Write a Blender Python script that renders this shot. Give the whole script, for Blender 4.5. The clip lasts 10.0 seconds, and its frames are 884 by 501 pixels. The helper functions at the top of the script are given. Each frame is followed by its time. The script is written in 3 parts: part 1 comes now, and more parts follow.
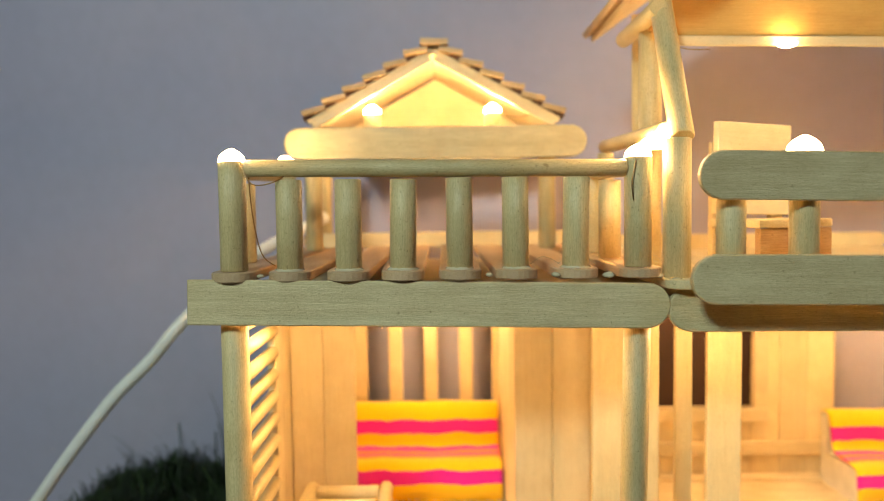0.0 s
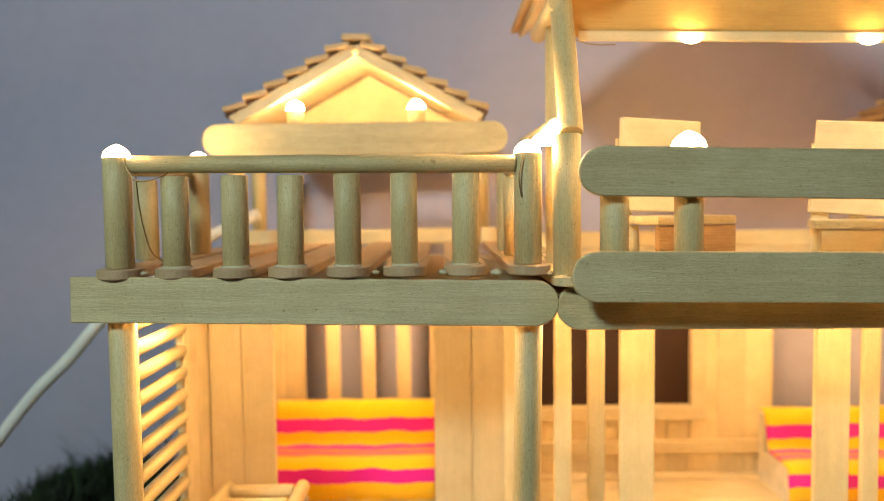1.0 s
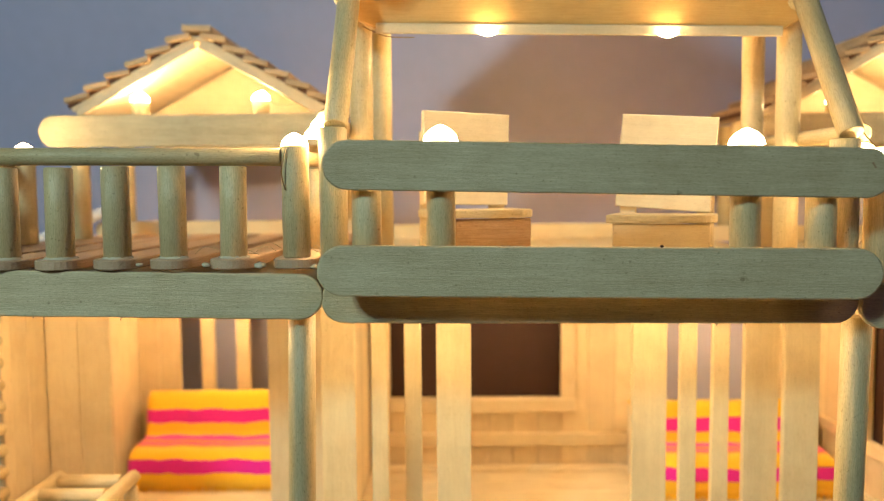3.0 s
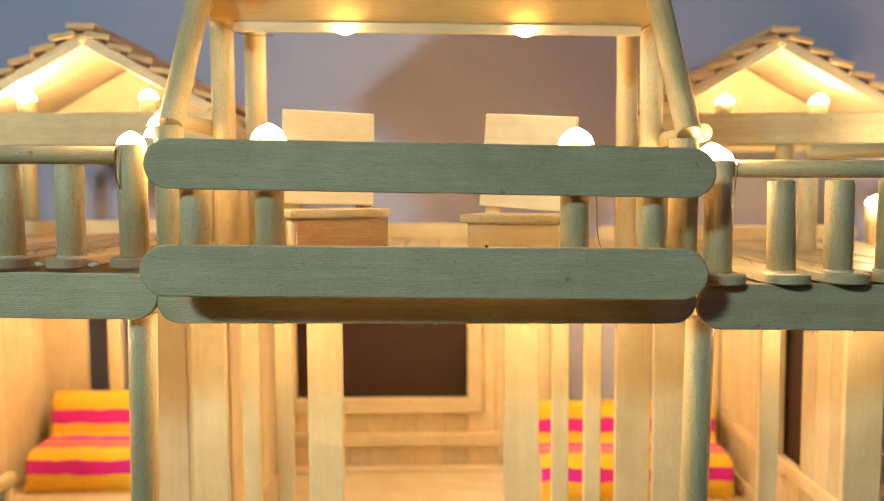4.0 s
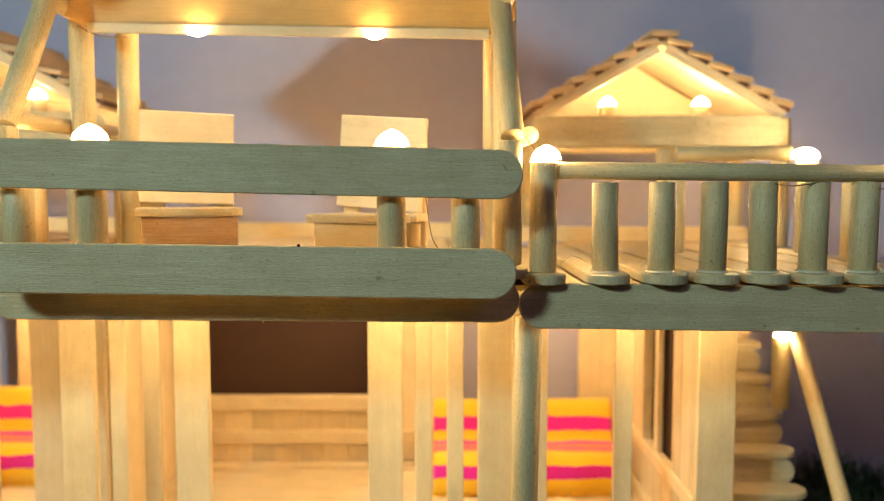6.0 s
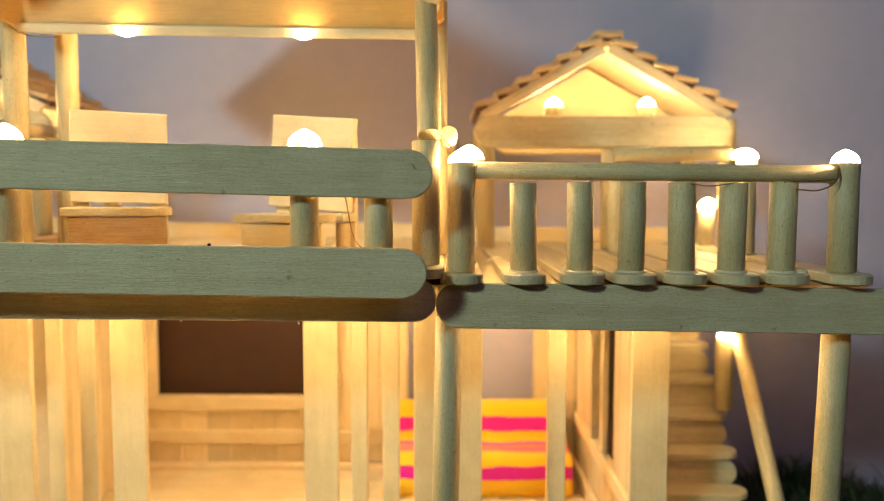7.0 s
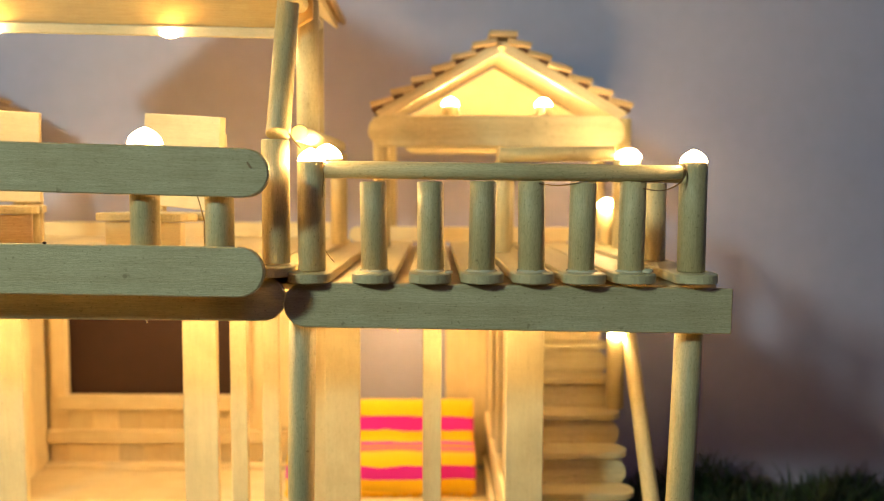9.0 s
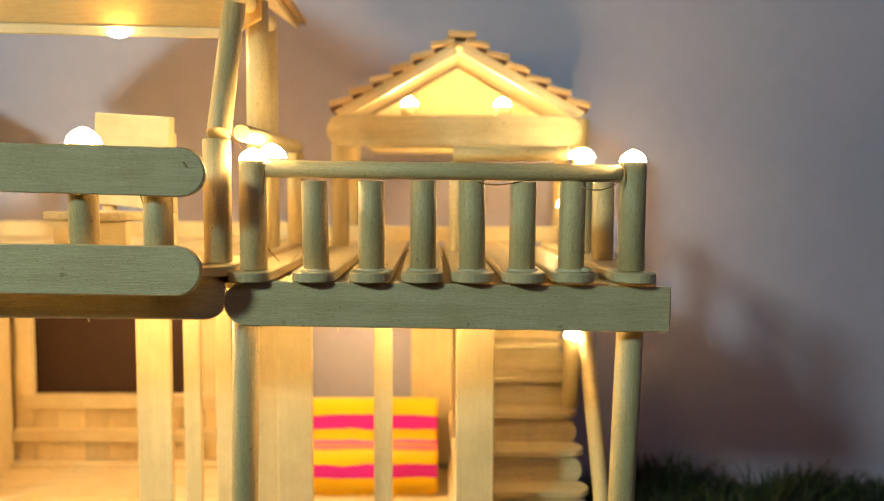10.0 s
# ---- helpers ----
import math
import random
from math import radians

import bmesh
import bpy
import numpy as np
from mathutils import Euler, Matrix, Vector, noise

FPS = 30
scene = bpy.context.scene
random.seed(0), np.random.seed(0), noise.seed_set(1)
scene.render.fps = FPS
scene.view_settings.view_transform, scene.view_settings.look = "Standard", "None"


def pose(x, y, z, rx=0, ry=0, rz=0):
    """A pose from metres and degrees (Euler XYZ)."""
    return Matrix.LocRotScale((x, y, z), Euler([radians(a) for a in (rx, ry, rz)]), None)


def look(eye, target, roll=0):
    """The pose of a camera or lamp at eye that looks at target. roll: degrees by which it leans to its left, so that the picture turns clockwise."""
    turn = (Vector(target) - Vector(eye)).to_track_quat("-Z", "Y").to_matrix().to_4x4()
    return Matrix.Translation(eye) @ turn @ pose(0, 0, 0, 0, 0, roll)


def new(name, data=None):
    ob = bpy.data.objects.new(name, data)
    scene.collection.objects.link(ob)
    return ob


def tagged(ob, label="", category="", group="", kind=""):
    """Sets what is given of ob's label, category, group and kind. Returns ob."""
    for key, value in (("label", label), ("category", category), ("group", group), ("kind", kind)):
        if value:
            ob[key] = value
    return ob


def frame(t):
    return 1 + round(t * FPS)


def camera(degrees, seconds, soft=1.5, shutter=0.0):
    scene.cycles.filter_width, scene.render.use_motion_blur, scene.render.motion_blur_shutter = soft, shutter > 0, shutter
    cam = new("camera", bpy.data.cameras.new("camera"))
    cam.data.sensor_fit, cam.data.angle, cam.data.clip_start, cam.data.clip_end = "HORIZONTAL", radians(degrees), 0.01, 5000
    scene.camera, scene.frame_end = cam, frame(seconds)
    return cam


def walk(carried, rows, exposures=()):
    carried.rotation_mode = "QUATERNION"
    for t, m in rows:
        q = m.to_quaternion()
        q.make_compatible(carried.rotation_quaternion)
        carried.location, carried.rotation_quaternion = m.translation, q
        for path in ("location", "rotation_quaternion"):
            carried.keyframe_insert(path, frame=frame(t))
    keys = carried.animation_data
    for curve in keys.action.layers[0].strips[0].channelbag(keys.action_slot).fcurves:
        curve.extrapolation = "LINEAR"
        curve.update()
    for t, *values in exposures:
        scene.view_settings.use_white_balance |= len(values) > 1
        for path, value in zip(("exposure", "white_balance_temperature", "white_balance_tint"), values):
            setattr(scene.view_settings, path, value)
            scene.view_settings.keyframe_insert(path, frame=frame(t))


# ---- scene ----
cam = camera(59.9, 10.0, soft=1.0)
cam.data.dof.use_dof, cam.data.dof.focus_distance, cam.data.dof.aperture_fstop = True, 0.165, 13.0
PATH = [
    (0, (0.02678, 0.00159, 0.11698), (0.02497, 1.00001, 0.06079), -0.72),
    (0.5, (0.03730, 0.00280, 0.11704), (0.03875, 1.00096, 0.05646), -0.70),
    (1, (0.05105, 0.00336, 0.11643), (0.05050, 1.00161, 0.05729), -0.69),
    (1.5, (0.06620, 0.00375, 0.11688), (0.06484, 1.00149, 0.04964), -0.75),
    (2, (0.07852, 0.00335, 0.11650), (0.07576, 1.00113, 0.04991), -0.64),
    (3.3, (0.11210, 0.00389, 0.11669), (0.10143, 1.00118, 0.04386), -0.42),
    (3.5, (0.11906, 0.00432, 0.11608), (0.10593, 1.00171, 0.04504), -0.42),
    (4, (0.13635, 0.00463, 0.11629), (0.13766, 1.00204, 0.04431), -0.35),
    (4.5, (0.14614, 0.00362, 0.11650), (0.14863, 1.00100, 0.04429), -0.16),
    (5, (0.15760, 0.00297, 0.11664), (0.15965, 1.00033, 0.04406), -0.11),
    (5.5, (0.16602, 0.00192, 0.11658), (0.16806, 0.99921, 0.04311), -0.08),
    (7, (0.19282, 0.00141, 0.11597), (0.18883, 0.99890, 0.04528), 0.05),
    (7.5, (0.20258, 0.00279, 0.11596), (0.20563, 1.00029, 0.04530), 0.13),
    (8, (0.21026, 0.00227, 0.11545), (0.21698, 0.99989, 0.04690), 0.10),
    (8.5, (0.21838, 0.00120, 0.11568), (0.22449, 0.99875, 0.04595), 0.10),
    (9, (0.22420, 0.00130, 0.11577), (0.22980, 0.99881, 0.04544), 0.19),
    (9.5, (0.23213, 0.00078, 0.11509), (0.23595, 0.99848, 0.04747), 0.21),
    (10, (0.23664, 0.00022, 0.11573), (0.24586, 0.99767, 0.04494), 0.20),
]
EXPOSURES = [(0.0, -0.28, 6950, 13), (1.5, -0.34, 6600, 12), (3.5, -0.48, 5850, 8), (4.5, -0.49, 5800, 7), (5.5, -0.44, 5900, 7), (7.5, -0.36, 6450, 5), (10.0, -0.22, 6700, 2)]
walk(cam, [(t, look(eye, target, roll)) for t, eye, target, roll in PATH], EXPOSURES)

# ---- light ----
MM = 0.001
world = bpy.data.worlds.new("world")
scene.world = world
world.use_nodes = True
world.node_tree.nodes["Background"].inputs[0].default_value = (0.92, 0.50, 0.42, 1)
world.node_tree.nodes["Background"].inputs[1].default_value = 0.004
scene.cycles.max_bounces = 6


def lamp(name, kind, place, target, power, colour, size):
    data = bpy.data.lights.new(name, kind)
    data.energy, data.color = power, colour
    if kind == "AREA":
        data.shape, data.size = "DISK", size
    else:
        data.shadow_soft_size = size
    ob = new(name, data)
    ob.matrix_basis = look(place, target)
    return ob


MIDDLE = (0.13, 0.2, 0.1)
lamp("ceiling_lamp", "AREA", (-0.20, -0.333, 0.40), (0.13, 0.17, 0.1), 3.0, (0.76, 1.0, 0.90), 0.09)
# Unseen violet fill from the right, added to tint the shaded wall and posts.
lamp("violet_fill", "AREA", (0.75, -0.9, 0.75), MIDDLE, 1.0, (0.52, 0.46, 1.0), 0.35)
GLOW, GABLE_GLOW, BEAM_GLOW, INNER_GLOW, RAIL_GLOW = 170.0, 600.0, 330.0, 520.0, 110.0


# ---- materials ----
def material(name):
    m = bpy.data.materials.new(name)
    m.use_nodes = True
    return m, m.node_tree.nodes, m.node_tree.links, m.node_tree.nodes["Principled BSDF"]


def mix(nodes, links, kind, fac, a, b):
    n = nodes.new("ShaderNodeMix")
    n.data_type, n.blend_type = "RGBA", kind
    for socket, value in ((n.inputs["Factor"], fac), (n.inputs["A"], a), (n.inputs["B"], b)):
        if isinstance(value, (int, float)):
            socket.default_value = value
        elif isinstance(value, tuple):
            socket.default_value = (*value, 1)
        else:
            links.new(value, socket)
    return n.outputs["Result"]


def noise_at(nodes, links, vector, scale, detail=3.0, rough=0.55):
    n = nodes.new("ShaderNodeTexNoise")
    n.inputs["Scale"].default_value, n.inputs["Detail"].default_value, n.inputs["Roughness"].default_value = scale, detail, rough
    links.new(vector, n.inputs["Vector"])
    return n.outputs["Fac"]


def ramp(nodes, links, fac, stops, constant=False):
    n = nodes.new("ShaderNodeValToRGB")
    n.color_ramp.interpolation = "CONSTANT" if constant else "LINEAR"
    while len(n.color_ramp.elements) < len(stops):
        n.color_ramp.elements.new(0.5)
    for e, (at, c) in zip(n.color_ramp.elements, stops):
        e.position, e.color = at, (*c, 1)
    links.new(fac, n.inputs["Fac"])
    return n.outputs["Color"]


def wood(name, light, dark, rough=0.5, grain=1.0, knots=0.35, streak=0.3):
    """Pale split wood: the grain runs along the local x of each piece."""
    m, nodes, links, out = material(name)
    coords = nodes.new("ShaderNodeTexCoord").outputs["Object"]
    info = nodes.new("ShaderNodeObjectInfo")
    shift = nodes.new("ShaderNodeVectorMath")
    shift.operation = "MULTIPLY_ADD"
    links.new(info.outputs["Random"], shift.inputs[0])
    shift.inputs[1].default_value = (3.1, 1.7, 2.3)
    links.new(coords, shift.inputs[2])
    stretch = nodes.new("ShaderNodeVectorMath")
    stretch.operation = "MULTIPLY"
    links.new(shift.outputs[0], stretch.inputs[0])
    stretch.inputs[1].default_value = (0.045, 1, 1)
    fine = noise_at(nodes, links, stretch.outputs[0], 3600, 4, 0.7)
    broad = noise_at(nodes, links, stretch.outputs[0], 420, 2, 0.5)
    blotch = noise_at(nodes, links, shift.outputs[0], 90, 3, 0.6)
    c = mix(nodes, links, "MIX", ramp(nodes, links, fine, ((0.36, (0, 0, 0)), (0.66, (1, 1, 1)))), dark, light)
    c = mix(nodes, links, "MULTIPLY", streak, c, ramp(nodes, links, broad, ((0.35, (0.86, 0.83, 0.78)), (0.6, (1, 1, 1)))))
    c = mix(nodes, links, "MULTIPLY", 0.5, c, ramp(nodes, links, blotch, ((0.32, (0.82, 0.77, 0.70)), (0.58, (1, 1, 1)))))
    speck = noise_at(nodes, links, shift.outputs[0], 330, 2, 0.7)
    c = mix(nodes, links, "MULTIPLY", knots, c, ramp(nodes, links, speck, ((0.23, (0.35, 0.25, 0.16)), (0.29, (1, 1, 1)))))
    fleck = noise_at(nodes, links, shift.outputs[0], 1500, 2, 0.6)
    c = mix(nodes, links, "MULTIPLY", knots, c, ramp(nodes, links, fleck, ((0.27, (0.45, 0.36, 0.26)), (0.36, (1, 1, 1)))))
    short = nodes.new("ShaderNodeVectorMath")
    short.operation = "MULTIPLY"
    links.new(shift.outputs[0], short.inputs[0])
    short.inputs[1].default_value = (0.2, 1, 1)
    pore = noise_at(nodes, links, short.outputs[0], 5200, 3, 0.75)
    c = mix(nodes, links, "MULTIPLY", min(1.0, 1.3 * knots), c, ramp(nodes, links, pore, ((0.33, (0.76, 0.73, 0.68)), (0.52, (1, 1, 1)), (0.75, (1.12, 1.12, 1.14)))))
    hsv = nodes.new("ShaderNodeHueSaturation")
    vary = nodes.new("ShaderNodeMapRange")
    links.new(info.outputs["Random"], vary.inputs["Value"])
    vary.inputs["To Min"].default_value, vary.inputs["To Max"].default_value = 0.86, 1.1
    links.new(vary.outputs[0], hsv.inputs["Value"])
    links.new(c, hsv.inputs["Color"])
    links.new(hsv.outputs[0], out.inputs["Base Color"])
    out.inputs["Roughness"].default_value = rough
    out.inputs["Specular IOR Level"].default_value = 0.4
    bump = nodes.new("ShaderNodeBump")
    bump.inputs["Strength"].default_value, bump.inputs["Distance"].default_value = 0.35 * grain, 0.00015
    relief = nodes.new("ShaderNodeMath")
    links.new(fine, relief.inputs[0])
    links.new(pore, relief.inputs[1])
    links.new(relief.outputs[0], bump.inputs["Height"])
    links.new(bump.outputs[0], out.inputs["Normal"])
    return m


def plain(name, colour, rough=0.5, metal=0.0, spots=0.15, scale=150):
    m, nodes, links, out = material(name)
    coords = nodes.new("ShaderNodeTexCoord").outputs["Object"]
    n = noise_at(nodes, links, coords, scale)
    low = tuple(v * (1 - spots) for v in colour)
    links.new(ramp(nodes, links, n, ((0.35, low), (0.65, colour))), out.inputs["Base Color"])
    out.inputs["Roughness"].default_value, out.inputs["Metallic"].default_value = rough, metal
    return m


STICK = wood("birch_stick", (0.79, 0.665, 0.42), (0.65, 0.535, 0.315), 0.30, 2.4, 0.5, 0.7)
DOWEL = wood("birch_dowel", (0.70, 0.57, 0.325), (0.61, 0.49, 0.265), 0.36, 1.6, 0.55, 0.5)
SLAT = wood("smooth_birch_strip", (0.79, 0.66, 0.41), (0.73, 0.60, 0.36), 0.45, 0.6, 0.25)
PLANK = wood("birch_plank", (0.80, 0.67, 0.45), (0.75, 0.61, 0.39), 0.55, 0.5, 0.2)
SHINGLE = wood("weathered_shingle", (0.72, 0.54, 0.34), (0.54, 0.38, 0.22), 0.6)
# Amber base colour stands in for lamplight glowing through the canopy's gable board.
AMBER = wood("lamp_glow_amber_stick", (0.66, 0.40, 0.13), (0.60, 0.35, 0.10), 0.5, 0.4, 0.15)
DARKWOOD = wood("dark_red_brown_batten", (0.20, 0.10, 0.06), (0.12, 0.06, 0.035), 0.6)
DECK = wood("reddish_deck_stick", (0.68, 0.48, 0.31), (0.54, 0.36, 0.22), 0.45, 1.2)
DARK = plain("dark_brown_card", (0.034, 0.010, 0.007), 0.7)
GLUE = plain("clear_glue", (0.62, 0.55, 0.40), 0.12)
COPPER = plain("copper_wire", (0.40, 0.28, 0.15), 0.35, 0.9)
WHITE = plain("white_cable_sheath", (0.86, 0.85, 0.86), 0.4, spots=0.08)
CARD = plain("white_card", (0.75, 0.68, 0.58), 0.7)


def glow(name, strength):
    m, nodes, links, out = material(name)
    out.inputs["Base Color"].default_value = (1, 0.9, 0.7, 1)
    out.inputs["Emission Color"].default_value = (1.0, 0.66, 0.29, 1)
    out.inputs["Emission Strength"].default_value = strength
    return m


LED, LED_GABLE, LED_INNER = glow("led_glow", GLOW), glow("led_gable_glow", GABLE_GLOW), glow("led_room_glow", INNER_GLOW)
LED_RAIL, LED_DIM = glow("led_rail_glow", RAIL_GLOW), glow("led_beam_glow", BEAM_GLOW)


def plaster(name, base, tint):
    m, nodes, links, out = material(name)
    coords = nodes.new("ShaderNodeTexCoord").outputs["Object"]
    big = noise_at(nodes, links, coords, 7, 4, 0.55)
    small = noise_at(nodes, links, coords, 160, 3, 0.6)
    c = ramp(nodes, links, big, ((0.3, tint), (0.7, base)))
    c = mix(nodes, links, "MULTIPLY", 0.25, c, ramp(nodes, links, small, ((0.3, (0.8, 0.8, 0.8)), (0.7, (1, 1, 1)))))
    links.new(c, out.inputs["Base Color"])
    out.inputs["Roughness"].default_value = 0.65
    bump = nodes.new("ShaderNodeBump")
    bump.inputs["Strength"].default_value, bump.inputs["Distance"].default_value = 0.3, 0.0006
    links.new(small, bump.inputs["Height"])
    links.new(bump.outputs[0], out.inputs["Normal"])
    return m


WALL = plaster("blue_grey_plaster", (0.475, 0.455, 0.635), (0.405, 0.388, 0.565))
TABLE = plaster("brown_table_top", (0.13, 0.075, 0.04), (0.09, 0.05, 0.028))
SOIL = plaster("dark_soil_board", (0.05, 0.045, 0.03), (0.03, 0.03, 0.02))


def cloth_stripes():
    m, nodes, links, out = material("striped_woven_cloth")
    uv = nodes.new("ShaderNodeUVMap").outputs["UV"]
    sep = nodes.new("ShaderNodeSeparateXYZ")
    links.new(uv, sep.inputs[0])
    wob = noise_at(nodes, links, uv, 9, 2, 0.5)
    add = nodes.new("ShaderNodeMath")
    add.operation = "MULTIPLY_ADD"
    links.new(wob, add.inputs[0])
    add.inputs[1].default_value = 0.03
    links.new(sep.outputs["Y"], add.inputs[2])
    Y, M, P, O = (0.94, 0.58, 0.010), (0.74, 0.006, 0.42), (0.85, 0.05, 0.48), (0.92, 0.24, 0.06)
    stops = ((0.0, Y), (0.23, M), (0.335, Y), (0.445, P), (0.505, O), (0.575, P), (0.615, O), (0.67, Y), (0.81, M), (0.91, Y))
    c = ramp(nodes, links, add.outputs[0], stops, True)
    weave = nodes.new("ShaderNodeTexWave")
    links.new(uv, weave.inputs["Vector"])
    weave.inputs["Scale"].default_value, weave.inputs["Distortion"].default_value = 28, 2.0
    c = mix(nodes, links, "MULTIPLY", 0.35, c, ramp(nodes, links, weave.outputs["Fac"], ((0.2, (0.72, 0.72, 0.72)), (0.7, (1, 1, 1)))))
    links.new(c, out.inputs["Base Color"])
    out.inputs["Roughness"].default_value = 0.9
    out.inputs["Sheen Weight"].default_value = 0.3
    bump = nodes.new("ShaderNodeBump")
    bump.inputs["Strength"].default_value, bump.inputs["Distance"].default_value = 0.5, 0.0003
    links.new(weave.outputs["Fac"], bump.inputs["Height"])
    links.new(bump.outputs[0], out.inputs["Normal"])
    return m


CLOTH = cloth_stripes()


def grass_blades():
    m, nodes, links, out = material("dark_grass")
    geo = nodes.new("ShaderNodeNewGeometry")
    links.new(ramp(nodes, links, geo.outputs["Random Per Island"], ((0.0, (0.004, 0.010, 0.003)), (0.6, (0.009, 0.024, 0.006)), (1.0, (0.03, 0.07, 0.014)))), out.inputs["Base Color"])
    out.inputs["Roughness"].default_value = 0.6
    return m


GRASS = grass_blades()

# ---- builders (all sizes in millimetres) ----
CACHE = {}


def mesh_from(bm, name, mat):
    me = bpy.data.meshes.new(name)
    bmesh.ops.recalc_face_normals(bm, faces=bm.faces)
    bm.to_mesh(me)
    bm.free()
    me.materials.append(mat)
    return me


def prism(outline, thick, bevel=0.25):
    """An outline in local x, y, given a thickness in z and softened rims."""
    bm = bmesh.new()
    rings = []
    h = thick / 2
    cx, cy = sum(p[0] for p in outline) / len(outline), sum(p[1] for p in outline) / len(outline)
    for z, inset in ((-h, bevel), (-h + bevel, 0), (h - bevel, 0), (h, bevel)):
        ring = []
        for x, y in outline:
            ring.append(bm.verts.new(((x - (inset * (1 if x > cx else -1) if abs(x - cx) > inset else 0)) * MM, (y - (inset * (1 if y > cy else -1) if abs(y - cy) > inset else 0)) * MM, z * MM)))
        rings.append(ring)
    for a, b in zip(rings, rings[1:]):
        for i in range(len(a)):
            j = (i + 1) % len(a)
            bm.faces.new((a[i], a[j], b[j], b[i]))
    bm.faces.new(rings[0][::-1])
    bm.faces.new(rings[-1])
    return bm


def stick_outline(length, width, round_a, round_b, seg):
    r, h = width / 2, length / 2
    pts = []
    if round_b:
        pts += [(h - r + r * math.sin(math.pi * i / seg), -r * math.cos(math.pi * i / seg)) for i in range(seg + 1)]
    else:
        pts += [(h, -r), (h, r)]
    if round_a:
        pts += [(-h + r - r * math.sin(math.pi * i / seg), r * math.cos(math.pi * i / seg)) for i in range(seg + 1)]
    else:
        pts += [(-h, r), (-h, -r)]
    return pts


def axes(along, facing, place):
    """A pose whose local x runs along the piece and whose local z faces outward."""
    a = Vector(along).normalized()
    n = Vector(facing)
    n = (n - a * n.dot(a)).normalized()
    b = n.cross(a)
    m = Matrix((a, b, n)).transposed().to_4x4()
    m.translation = Vector(place) * MM
    return m


def thing(name, place, label="", category="", group="", kind=""):
    ob = new(name)
    ob.empty_display_size = 0.005
    ob.matrix_basis = Matrix.Translation(Vector(place) * MM)
    return tagged(ob, label, category, group, kind)


def put(name, me, parent, m, label=""):
    """One mesh at the world pose m, as a part of its parent."""
    ob = new(name, me)
    ob.parent = parent
    chain = parent.matrix_basis
    up = parent.parent
    while up:
        chain = up.matrix_basis @ chain
        up = up.parent
    ob.matrix_basis = chain.inverted() @ m
    return tagged(ob, label)


def part(name, bm, mat, parent, label="", m=Matrix()):
    return put(name, mesh_from(bm, name, mat), parent, m, label)


def stick(name, parent, a, b, facing, width=10.0, thick=2.0, ends=(True, True), mat=None, seg=8, label=""):
    """A craft stick from a to b, its broad side facing the given way."""
    mat = mat or STICK
    a, b = Vector(a), Vector(b)
    length = (b - a).length
    key = (round(length, 1), width, thick, ends, mat.name, seg)
    if key not in CACHE:
        CACHE[key] = mesh_from(prism(stick_outline(length, width, ends[0], ends[1], seg), thick), "stick", mat)
    return put(name, CACHE[key], parent, axes(b - a, facing, (a + b) / 2), label)


def plank(name, parent, a, b, facing, width=9.8, thick=2.0, mat=None, label=""):
    return stick(name, parent, a, b, facing, width, thick, (False, False), mat or PLANK, 2, label)


def dowel(name, parent, a, b, size, mat=None, label="", sides=14):
    """A round rod from a to b."""
    mat = mat or DOWEL
    a, b = Vector(a), Vector(b)
    length = (b - a).length
    key = ("rod", round(length, 1), size, mat.name, sides)
    if key not in CACHE:
        bm = bmesh.new()
        h, r = length / 2, size / 2
        rings = []
        for x, rr in ((-h, r * 0.9), (-h + 0.25, r), (0, r * 0.995), (h - 0.25, r), (h, r * 0.9)):
            rings.append([bm.verts.new((x * MM, rr * math.cos(2 * math.pi * i / sides) * MM, rr * math.sin(2 * math.pi * i / sides) * MM)) for i in range(sides)])
        for p, q in zip(rings, rings[1:]):
            for i in range(sides):
                f = bm.faces.new((p[i], p[(i + 1) % sides], q[(i + 1) % sides], q[i]))
                f.smooth = True
        bm.faces.new(rings[0][::-1])
        bm.faces.new(rings[-1])
        CACHE[key] = mesh_from(bm, "rod", mat)
    side = (0, 0, 1) if abs((b - a).normalized().z) < 0.9 else (0, -1, 0)
    return put(name, CACHE[key], parent, axes(b - a, side, (a + b) / 2), label)


def box_bm(x0, x1, y0, y1, z0, z1):
    bm = bmesh.new()
    v = [bm.verts.new((x * MM, y * MM, z * MM)) for z in (z0, z1) for x, y in ((x0, y0), (x1, y0), (x1, y1), (x0, y1))]
    for f in ((3, 2, 1, 0), (4, 5, 6, 7), (0, 1, 5, 4), (1, 2, 6, 5), (2, 3, 7, 6), (3, 0, 4, 7)):
        bm.faces.new([v[i] for i in f])
    return bm


